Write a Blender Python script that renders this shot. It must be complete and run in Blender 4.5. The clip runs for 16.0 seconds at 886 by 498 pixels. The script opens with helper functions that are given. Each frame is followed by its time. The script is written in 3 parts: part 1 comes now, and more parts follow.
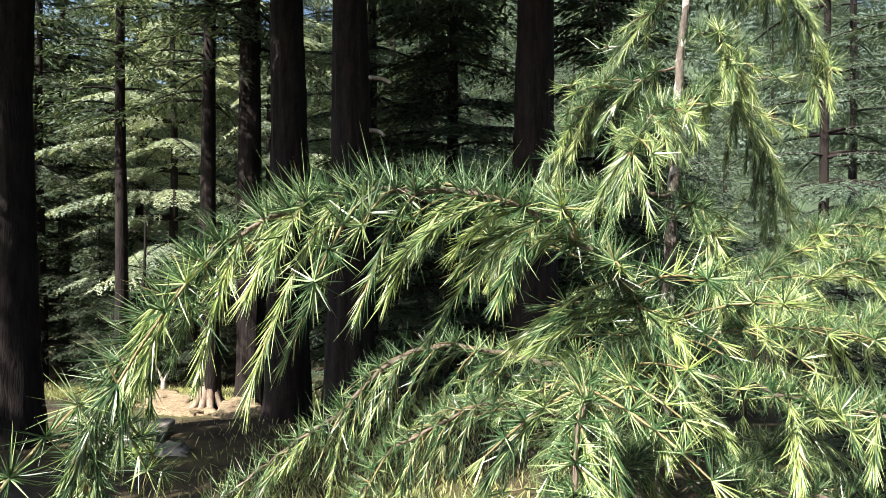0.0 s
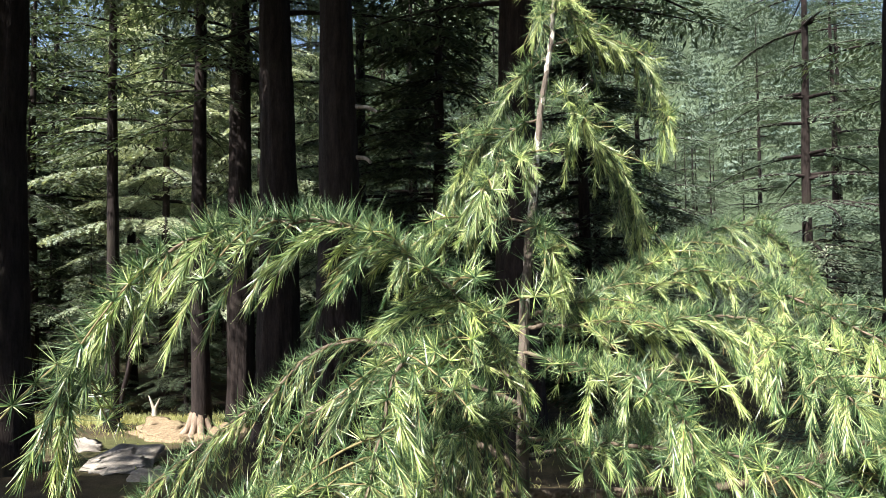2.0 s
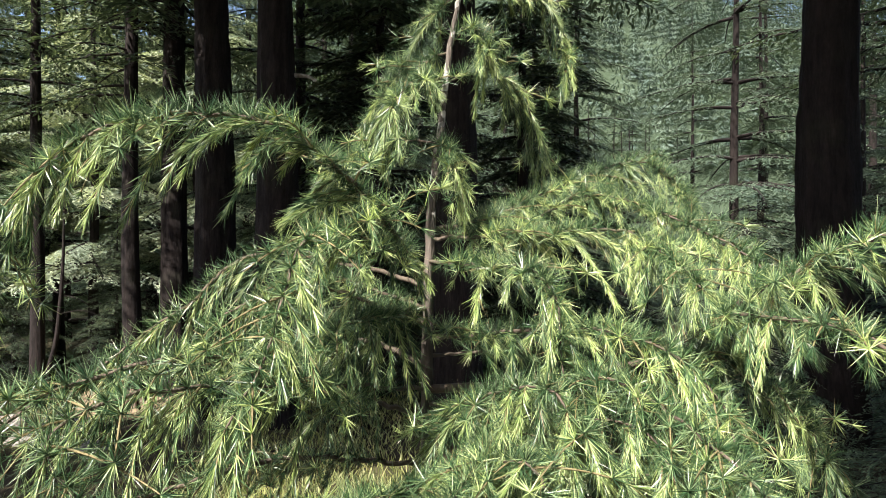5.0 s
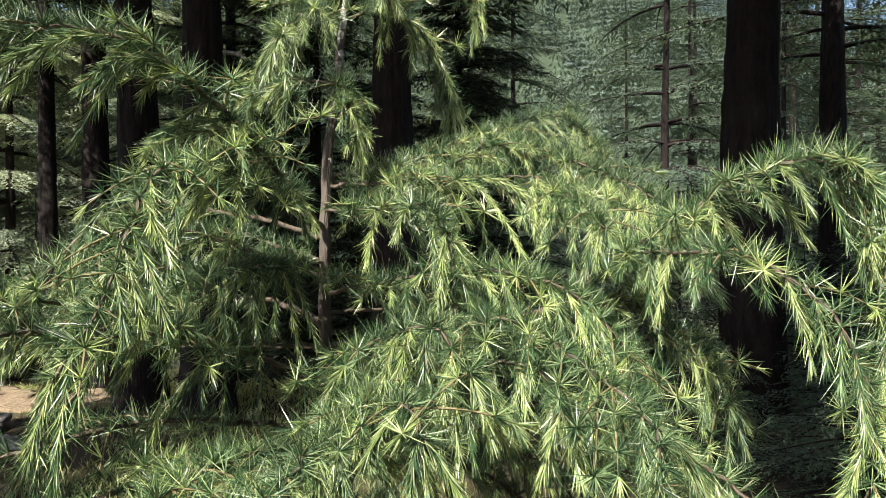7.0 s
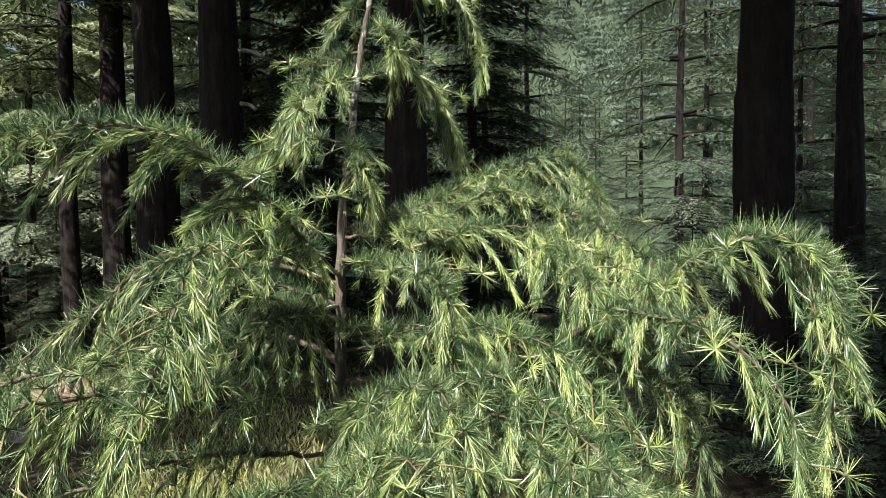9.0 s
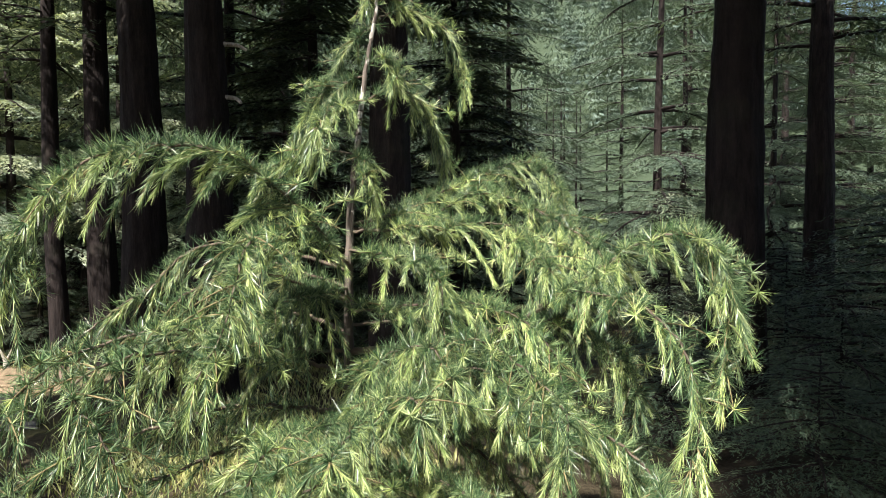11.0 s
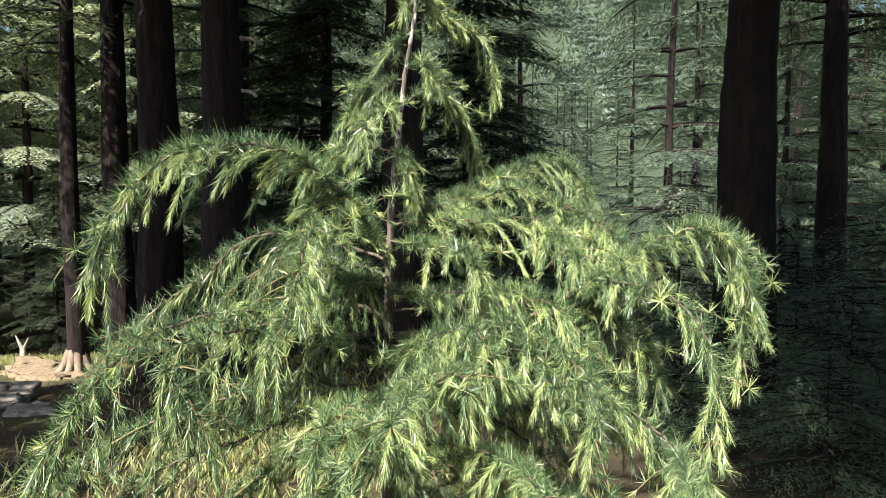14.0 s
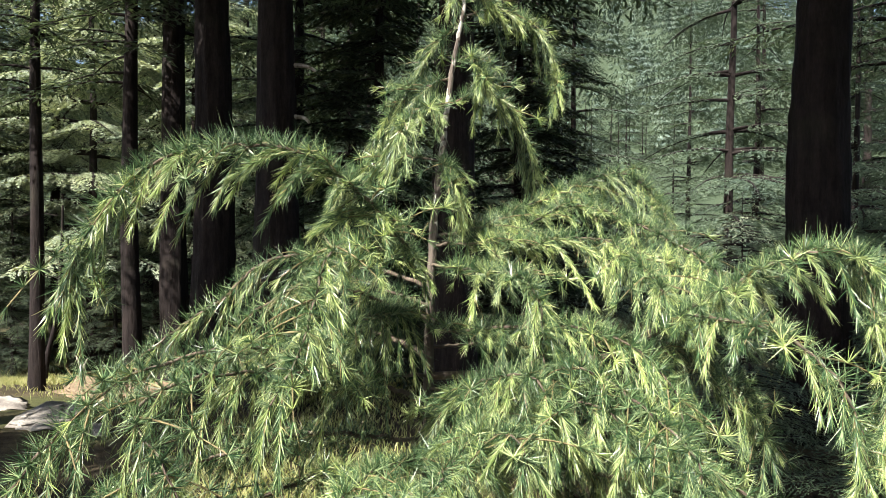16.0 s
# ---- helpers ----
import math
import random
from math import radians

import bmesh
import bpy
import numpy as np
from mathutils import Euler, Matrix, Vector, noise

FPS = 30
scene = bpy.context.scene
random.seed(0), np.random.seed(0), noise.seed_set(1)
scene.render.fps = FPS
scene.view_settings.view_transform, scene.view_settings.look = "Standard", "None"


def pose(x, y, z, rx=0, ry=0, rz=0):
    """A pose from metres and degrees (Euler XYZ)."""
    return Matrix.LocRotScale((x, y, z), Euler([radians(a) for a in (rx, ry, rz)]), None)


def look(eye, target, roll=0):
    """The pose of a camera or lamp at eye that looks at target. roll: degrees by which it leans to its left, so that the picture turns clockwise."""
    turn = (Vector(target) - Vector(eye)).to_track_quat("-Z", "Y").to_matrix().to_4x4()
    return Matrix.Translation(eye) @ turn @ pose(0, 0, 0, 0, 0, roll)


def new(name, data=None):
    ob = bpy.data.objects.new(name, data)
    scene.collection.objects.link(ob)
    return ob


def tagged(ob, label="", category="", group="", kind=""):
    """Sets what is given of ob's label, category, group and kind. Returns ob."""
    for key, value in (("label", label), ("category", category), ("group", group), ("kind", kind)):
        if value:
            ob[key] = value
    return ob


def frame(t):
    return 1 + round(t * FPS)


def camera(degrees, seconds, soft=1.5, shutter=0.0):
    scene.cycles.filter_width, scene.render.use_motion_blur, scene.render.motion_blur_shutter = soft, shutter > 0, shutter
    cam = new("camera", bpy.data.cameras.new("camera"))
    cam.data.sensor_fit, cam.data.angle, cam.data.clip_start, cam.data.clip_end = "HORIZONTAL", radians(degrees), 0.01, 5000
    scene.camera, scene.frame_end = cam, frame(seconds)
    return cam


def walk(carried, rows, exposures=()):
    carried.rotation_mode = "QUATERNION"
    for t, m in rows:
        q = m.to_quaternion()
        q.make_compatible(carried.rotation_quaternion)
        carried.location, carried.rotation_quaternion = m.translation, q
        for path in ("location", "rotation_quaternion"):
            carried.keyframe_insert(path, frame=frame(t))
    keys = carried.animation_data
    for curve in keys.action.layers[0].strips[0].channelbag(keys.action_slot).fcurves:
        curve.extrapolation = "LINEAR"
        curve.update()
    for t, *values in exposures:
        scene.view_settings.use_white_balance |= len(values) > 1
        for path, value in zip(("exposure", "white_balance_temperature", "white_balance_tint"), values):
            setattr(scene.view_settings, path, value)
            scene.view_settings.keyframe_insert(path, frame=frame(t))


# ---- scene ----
cam = camera(68.0, 16.0, 0.6)
PATH = [
    (0, (0.116, 0.231, 1.577), (-0.046, 2.224, 1.569), 0.1),
    (0.5, (0.156, 0.188, 1.596), (0.009, 2.181, 1.685), -1.9),
    (1, (0.181, 0.149, 1.575), (0.063, 2.138, 1.755), 1.3),
    (1.5, (0.212, 0.107, 1.573), (0.073, 2.099, 1.68), -0.1),
    (2, (0.233, 0.07, 1.566), (0.089, 2.064, 1.632), -0.6),
    (2.5, (0.247, 0.053, 1.545), (0.099, 2.047, 1.58), -0.4),
    (3, (0.259, 0.047, 1.533), (0.15, 2.044, 1.585), -0.6),
    (3.5, (0.267, 0.037, 1.517), (0.175, 2.035, 1.559), -0.2),
    (6, (0.29, -0.004, 1.464), (0.436, 1.991, 1.448), 0.0),
    (6.5, (0.312, 0.022, 1.448), (0.502, 2.013, 1.425), 0.0),
    (7, (0.326, 0.053, 1.441), (0.535, 2.041, 1.396), -0.6),
    (7.5, (0.331, 0.07, 1.439), (0.571, 2.055, 1.398), -0.9),
    (8, (0.339, 0.063, 1.459), (0.538, 2.05, 1.337), -1.8),
    (8.5, (0.331, 0.039, 1.491), (0.521, 2.027, 1.388), -1.0),
    (9, (0.331, -0.024, 1.515), (0.498, 1.968, 1.439), -0.6),
    (9.5, (0.314, -0.105, 1.522), (0.482, 1.885, 1.407), -0.4),
    (10, (0.323, -0.147, 1.52), (0.508, 1.842, 1.428), -0.4),
    (12.5, (0.263, -0.288, 1.528), (0.509, 1.694, 1.414), -0.2),
    (13, (0.266, -0.301, 1.526), (0.499, 1.683, 1.421), -0.3),
    (13.5, (0.261, -0.297, 1.523), (0.473, 1.689, 1.429), -0.0),
    (14, (0.25, -0.283, 1.523), (0.446, 1.704, 1.405), 0.1),
    (14.5, (0.255, -0.266, 1.519), (0.419, 1.723, 1.377), 0.1),
    (15, (0.259, -0.228, 1.515), (0.392, 1.76, 1.337), 0.4),
    (15.5, (0.262, -0.178, 1.514), (0.372, 1.813, 1.361), 0.6),
    (16, (0.266, -0.114, 1.511), (0.308, 1.885, 1.474), 0.5),
]
walk(cam, [(t, look(eye, target, roll)) for t, eye, target, roll in PATH], [(0.0, 1.8), (3.5, 1.7), (6.0, 1.4), (8.0, 1.2), (9.5, 1.3), (13.0, 1.55), (16.0, 1.6)])

# ---- world, sun ----
SUN_DIR = Vector((-0.40, -0.53, 0.75)).normalized()
world = bpy.data.worlds.new("world")
scene.world = world
world.use_nodes = True
wn = world.node_tree.nodes
sky = wn.new("ShaderNodeTexSky")
sky.sky_type, sky.sun_disc = "NISHITA", False
sky.sun_elevation = math.asin(SUN_DIR.z)
sky.sun_rotation = math.atan2(SUN_DIR.x, SUN_DIR.y)
sky.altitude, sky.dust_density = 600.0, 4.0
wn["Background"].inputs["Strength"].default_value = 0.10
world.node_tree.links.new(sky.outputs["Color"], wn["Background"].inputs["Color"])
sun = new("sun", bpy.data.lights.new("sun", "SUN"))
sun.data.energy, sun.data.angle, sun.data.color = 5.0, radians(0.5), (1.0, 0.95, 0.87)
sun.matrix_world = look(SUN_DIR * 60, (0, 0, 0))


# ---- materials ----
def material(name, build, rough=0.8, spec=0.3):
    m = bpy.data.materials.new(name)
    m.use_nodes = True
    t = m.node_tree
    b = t.nodes["Principled BSDF"]
    b.inputs["Roughness"].default_value = rough
    b.inputs["Specular IOR Level"].default_value = spec
    build(t, b)
    return m


def ramp(t, fac, *stops):
    r = t.nodes.new("ShaderNodeValToRGB")
    while len(r.color_ramp.elements) < len(stops):
        r.color_ramp.elements.new(0.5)
    for e, (p, c) in zip(r.color_ramp.elements, stops):
        e.position, e.color = p, (*c, 1)
    t.links.new(fac, r.inputs["Fac"])
    return r.outputs["Color"]


def noise_tex(t, scale, detail=4.0, stretch=(1, 1, 1), rough=0.55):
    co = t.nodes.new("ShaderNodeTexCoord")
    mp = t.nodes.new("ShaderNodeMapping")
    mp.inputs["Scale"].default_value = stretch
    n = t.nodes.new("ShaderNodeTexNoise")
    n.inputs["Scale"].default_value, n.inputs["Detail"].default_value, n.inputs["Roughness"].default_value = scale, detail, rough
    t.links.new(co.outputs["Object"], mp.inputs["Vector"])
    t.links.new(mp.outputs["Vector"], n.inputs["Vector"])
    return n.outputs["Fac"]


def mixed(t, fac, a, b, blend="MIX"):
    m = t.nodes.new("ShaderNodeMix")
    m.data_type, m.blend_type = "RGBA", blend
    for sock, v in ((m.inputs["Factor"], fac), (m.inputs["A"], a), (m.inputs["B"], b)):
        if isinstance(v, (int, float)):
            sock.default_value = v
        elif isinstance(v, tuple):
            sock.default_value = (*v, 1)
        else:
            t.links.new(v, sock)
    return m.outputs["Result"]


def bump(t, b, height, strength, distance):
    n = t.nodes.new("ShaderNodeBump")
    n.inputs["Strength"].default_value, n.inputs["Distance"].default_value = strength, distance
    t.links.new(height, n.inputs["Height"])
    t.links.new(n.outputs["Normal"], b.inputs["Normal"])


def leaf_build(lo, mid, hi, patch, through_light, dry=None):
    """Foliage: colour varied leaf by leaf and in larger patches, with some light let through."""
    def build(t, b):
        g = t.nodes.new("ShaderNodeNewGeometry")
        stops = [(0.0, lo), (0.55, mid), (0.965 if dry else 1.0, hi)]
        if dry:
            stops += [(0.975, dry), (1.0, dry)]
        c = ramp(t, g.outputs["Random Per Island"], *stops)
        big = ramp(t, noise_tex(t, patch, 3.0), (0.3, (0.55, 0.6, 0.6)), (0.7, (1.25, 1.2, 1.0)))
        c = mixed(t, 1.0, c, big, "MULTIPLY")
        t.links.new(c, b.inputs["Base Color"])
        tr = t.nodes.new("ShaderNodeBsdfTranslucent")
        t.links.new(mixed(t, 1.0, c, (1.25, 1.2, 0.6), "MULTIPLY"), tr.inputs["Color"])
        mx = t.nodes.new("ShaderNodeMixShader")
        mx.inputs["Fac"].default_value = through_light
        out = t.nodes["Material Output"]
        t.links.new(b.outputs["BSDF"], mx.inputs[1])
        t.links.new(tr.outputs["BSDF"], mx.inputs[2])
        t.links.new(mx.outputs["Shader"], out.inputs["Surface"])
    return build


def bark_build(dark, light, moss=0.0):
    def build(t, b):
        a = noise_tex(t, 3.0, 6.0, (6, 6, 1.0), 0.65)
        f = noise_tex(t, 60.0, 4.0, (1, 1, 0.35))
        c = ramp(t, a, (0.30, dark), (0.52, tuple(0.5 * (p + q) for p, q in zip(dark, light))), (0.72, light))
        c = mixed(t, 0.5, c, ramp(t, f, (0.3, (0.55, 0.55, 0.55)), (0.7, (1.3, 1.3, 1.3))), "MULTIPLY")
        if moss:
            c = mixed(t, ramp(t, noise_tex(t, 1.1, 4.0), (0.55, (0, 0, 0)), (0.75, (moss, moss, moss))), c, (0.10, 0.12, 0.06))
        t.links.new(c, b.inputs["Base Color"])
        bump(t, b, a, 0.9, 0.03)
    return build


def ground_build(t, b):
    n1, n2, n3 = noise_tex(t, 0.35, 5.0), noise_tex(t, 4.0, 6.0), noise_tex(t, 45.0, 4.0)
    c = ramp(t, n1, (0.40, (0.045, 0.037, 0.028)), (0.52, (0.09, 0.075, 0.048)), (0.62, (0.085, 0.092, 0.042)))
    c = mixed(t, 0.7, c, ramp(t, n2, (0.3, (0.5, 0.48, 0.45)), (0.7, (1.3, 1.25, 1.15))), "MULTIPLY")
    c = mixed(t, 0.6, c, ramp(t, n3, (0.3, (0.5, 0.5, 0.5)), (0.75, (1.4, 1.4, 1.35))), "MULTIPLY")
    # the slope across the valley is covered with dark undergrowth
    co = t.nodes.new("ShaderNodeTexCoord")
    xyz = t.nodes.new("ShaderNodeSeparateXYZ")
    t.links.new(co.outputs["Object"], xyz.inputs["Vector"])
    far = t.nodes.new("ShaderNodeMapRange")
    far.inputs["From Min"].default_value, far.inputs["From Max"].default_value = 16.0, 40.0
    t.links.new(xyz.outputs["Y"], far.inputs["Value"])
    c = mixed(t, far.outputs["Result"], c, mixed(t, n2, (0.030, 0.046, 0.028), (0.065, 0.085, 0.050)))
    t.links.new(c, b.inputs["Base Color"])
    bump(t, b, n3, 0.8, 0.03)


def stone_build(t, b):
    n1, n2 = noise_tex(t, 3.0, 6.0), noise_tex(t, 40.0, 5.0)
    c = ramp(t, n1, (0.35, (0.14, 0.125, 0.11)), (0.65, (0.36, 0.33, 0.29)))
    c = mixed(t, 0.6, c, ramp(t, n2, (0.3, (0.6, 0.6, 0.6)), (0.7, (1.25, 1.25, 1.25))), "MULTIPLY")
    t.links.new(c, b.inputs["Base Color"])
    bump(t, b, n2, 0.7, 0.01)


NEEDLE = material("needle", leaf_build((0.021, 0.057, 0.024), (0.074, 0.147, 0.066), (0.37, 0.48, 0.27), 9.0, 0.18, (0.30, 0.24, 0.13)), 0.32, 0.5)
YOUNG = material("young_needle", leaf_build((0.165, 0.245, 0.080), (0.385, 0.485, 0.19), (0.69, 0.77, 0.45), 9.0, 0.20), 0.30, 0.5)
# DEODAR, PALE and MIDGREEN have a bluish tint that stands for distance haze
DEODAR = material("deodar_foliage", leaf_build((0.042, 0.07, 0.050), (0.080, 0.12, 0.085), (0.14, 0.185, 0.135), 0.8, 0.25), 0.55, 0.35)
# pale foliage, lightened further so its colour carries sunlit brightness
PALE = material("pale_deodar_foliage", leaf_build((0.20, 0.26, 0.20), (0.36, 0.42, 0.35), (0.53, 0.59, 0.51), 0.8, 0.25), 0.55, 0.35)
# darker copy of the deodar foliage, with forest shade put into its colour
DEODAR_SHADE = material("shade_painted_foliage", leaf_build((0.022, 0.036, 0.024), (0.042, 0.062, 0.04), (0.08, 0.10, 0.065), 0.8, 0.2), 0.6, 0.3)
MIDGREEN = material("hazed_deodar_foliage", leaf_build((0.056, 0.092, 0.072), (0.112, 0.16, 0.126), (0.20, 0.255, 0.21), 0.8, 0.2), 0.55, 0.35)
# the pale blue-green holds distance haze in the foliage colour
FARWOOD = material("hazy_far_foliage", leaf_build((0.075, 0.11, 0.105), (0.12, 0.165, 0.155), (0.17, 0.22, 0.205), 0.05, 0.15), 0.8, 0.2)
GRASS = material("grass_blade", leaf_build((0.22, 0.25, 0.10), (0.34, 0.36, 0.17), (0.48, 0.46, 0.27), 1.2, 0.25), 0.6, 0.3)
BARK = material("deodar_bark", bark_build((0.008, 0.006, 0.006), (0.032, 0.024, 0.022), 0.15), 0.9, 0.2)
TWIG = material("sapling_bark", bark_build((0.055, 0.042, 0.032), (0.20, 0.155, 0.115)), 0.75, 0.3)
STEM = material("sapling_stem_bark", bark_build((0.035, 0.028, 0.023), (0.17, 0.14, 0.115)), 0.8, 0.3)
PALEBARK = material("pale_sapling_bark", bark_build((0.20, 0.18, 0.155), (0.50, 0.47, 0.43)), 0.7, 0.3)
SHOOT = material("young_shoot_bark", bark_build((0.13, 0.105, 0.05), (0.29, 0.24, 0.12)), 0.6, 0.3)
DEADWOOD = material("dead_wood", bark_build((0.20, 0.17, 0.14), (0.55, 0.50, 0.44)), 0.9, 0.2)
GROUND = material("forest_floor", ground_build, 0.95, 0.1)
STONE = material("grey_stone", stone_build, 0.9, 0.2)
ROOT = material("pale_root", bark_build((0.16, 0.115, 0.085), (0.36, 0.28, 0.22)), 0.9, 0.2)
SOIL = material("dry_earth", bark_build((0.12, 0.09, 0.06), (0.34, 0.26, 0.17), 0.5), 0.95, 0.1)


# ---- mesh tools ----
class Geo:
    """Vertices and faces gathered from arrays, made into one mesh."""

    def __init__(self):
        self.v, self.f, self.m, self.n = [], [], [], 0

    def add(self, verts, faces, mat=0):
        self.v.append(np.asarray(verts, float))
        self.f.extend((np.asarray(faces) + self.n).tolist())
        self.m.extend([mat] * len(faces))
        self.n += len(verts)

    def mesh(self, name, mats, smooth=False):
        me = bpy.data.meshes.new(name)
        me.from_pydata(np.concatenate(self.v).tolist(), [], self.f)
        for m in mats:
            me.materials.append(m)
        me.polygons.foreach_set("material_index", self.m)
        if smooth:
            me.polygons.foreach_set("use_smooth", [True] * len(self.f))
        me.update()
        return me


def part(name, me, parent, label=""):
    ob = new(name, me)
    ob.parent = parent
    return tagged(ob, label) if label else ob


def unit(v):
    return v / np.maximum(np.linalg.norm(v, axis=-1, keepdims=True), 1e-9)


def spline(points, n):
    """A smooth curve through the points, at n even steps."""
    p = np.array(points, float)
    q = np.vstack([2 * p[0] - p[1], p, 2 * p[-1] - p[-2]])
    out = []
    for u in np.linspace(0, len(p) - 1 - 1e-6, n * 4):
        i, s = int(u), u - int(u)
        a, b, c, d = q[i], q[i + 1], q[i + 2], q[i + 3]
        out.append(0.5 * (2 * b + (c - a) * s + (2 * a - 5 * b + 4 * c - d) * s * s + (3 * b - a - 3 * c + d) * s ** 3))
    out = np.array(out)
    run = np.r_[0, np.cumsum(np.linalg.norm(np.diff(out, axis=0), axis=1))]
    even = np.linspace(0, run[-1], n)
    return np.stack([np.interp(even, run, out[:, k]) for k in range(3)], 1), run[-1]


def tube(geo, p, r0, r1, sides=6, mat=0, power=1.0):
    p = np.asarray(p, float)
    d = unit(np.gradient(p, axis=0))
    ref = np.array([0.31, 0.17, 0.93]) if abs(d[:, 2].mean()) < 0.8 else np.array([0.95, 0.2, 0.1])
    a = unit(np.cross(d, ref))
    b = np.cross(d, a)
    n = len(p)
    r = r0 + (r1 - r0) * np.linspace(0, 1, n) ** power
    ang = np.linspace(0, 2 * np.pi, sides, endpoint=False)
    v = p[:, None] + r[:, None, None] * (np.cos(ang)[None, :, None] * a[:, None] + np.sin(ang)[None, :, None] * b[:, None])
    i, k = np.meshgrid(np.arange(n - 1), np.arange(sides), indexing="ij")
    k2 = (k + 1) % sides
    geo.add(v.reshape(-1, 3), np.stack([i * sides + k, i * sides + k2, (i + 1) * sides + k2, (i + 1) * sides + k], -1).reshape(-1, 4), mat)
    geo.add(v[-1], [list(range(sides))], mat)


def needles(geo, base, way, length, width, rng, mat=0, bend=0.0):
    """Thin three-sided needles with a pointed end."""
    n = len(base)
    if not n:
        return
    way = unit(way)
    a = unit(np.cross(way, rng.normal(size=(n, 3))))
    b = np.cross(way, a)
    length = np.broadcast_to(length, n)[:, None]
    tip = base + way * length
    tip[:, 2] -= bend * length[:, 0]
    ring = [base + 0.55 * width * (math.cos(g) * a + math.sin(g) * b) for g in (0.0, 2.094, 4.189)]
    v = np.stack([*ring, tip], 1).reshape(-1, 3)
    tri = np.array([[0, 1, 3], [1, 2, 3], [2, 0, 3]])
    geo.add(v, (np.arange(n)[:, None, None] * 4 + tri[None]).reshape(-1, 3), mat)


def blades(geo, base, way, side, length, width, mat=0):
    """Flat pointed tufts, each a bent diamond."""
    n = len(base)
    way, side = unit(way), unit(side)
    length, width = np.broadcast_to(length, n)[:, None], np.broadcast_to(width, n)[:, None]
    mid = base + way * length * 0.5
    v = np.stack([base, mid + side * width * 0.5, base + way * length - np.array([0, 0, 1]) * length * 0.12, mid - side * width * 0.5], 1).reshape(-1, 3)
    tri = np.array([[0, 1, 2], [0, 2, 3]])
    geo.add(v, (np.arange(n)[:, None, None] * 4 + tri[None]).reshape(-1, 3), mat)


# ---- ground ----
def ground_z(x, y):
    x, y = np.asarray(x, float), np.asarray(y, float)
    z = -0.12 * np.clip(y - 2.0, 0, 12.5)
    d = np.hypot(x, y)
    z = z + 0.63 * np.clip(y - 60.0, 0, 240) * (0.75 + 0.25 * np.cos((x - 30) / 60.0))
    z = z + 0.02 * np.sin(x * 1.7 + 0.6 * y) + 0.025 * np.sin(y * 1.3 - 0.8 * x) + 0.10 * np.sin(x * 0.31 + 1.0) * np.clip((d - 4) / 10, 0, 1)
    return z


def ground():
    s = np.linspace(-1, 1, 121)
    ax = np.sign(s) * (12 * np.abs(s) + 400 * np.abs(s) ** 4)
    xx, yy = np.meshgrid(ax, ax + 6, indexing="ij")
    v = np.stack([xx, yy, ground_z(xx, yy)], -1).reshape(-1, 3)
    n = len(s)
    i, k = np.meshgrid(np.arange(n - 1), np.arange(n - 1), indexing="ij")
    g = Geo()
    g.add(v, np.stack([i * n + k, (i + 1) * n + k, (i + 1) * n + k + 1, i * n + k + 1], -1).reshape(-1, 4))
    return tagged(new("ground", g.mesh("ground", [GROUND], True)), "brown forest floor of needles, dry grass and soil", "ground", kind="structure")


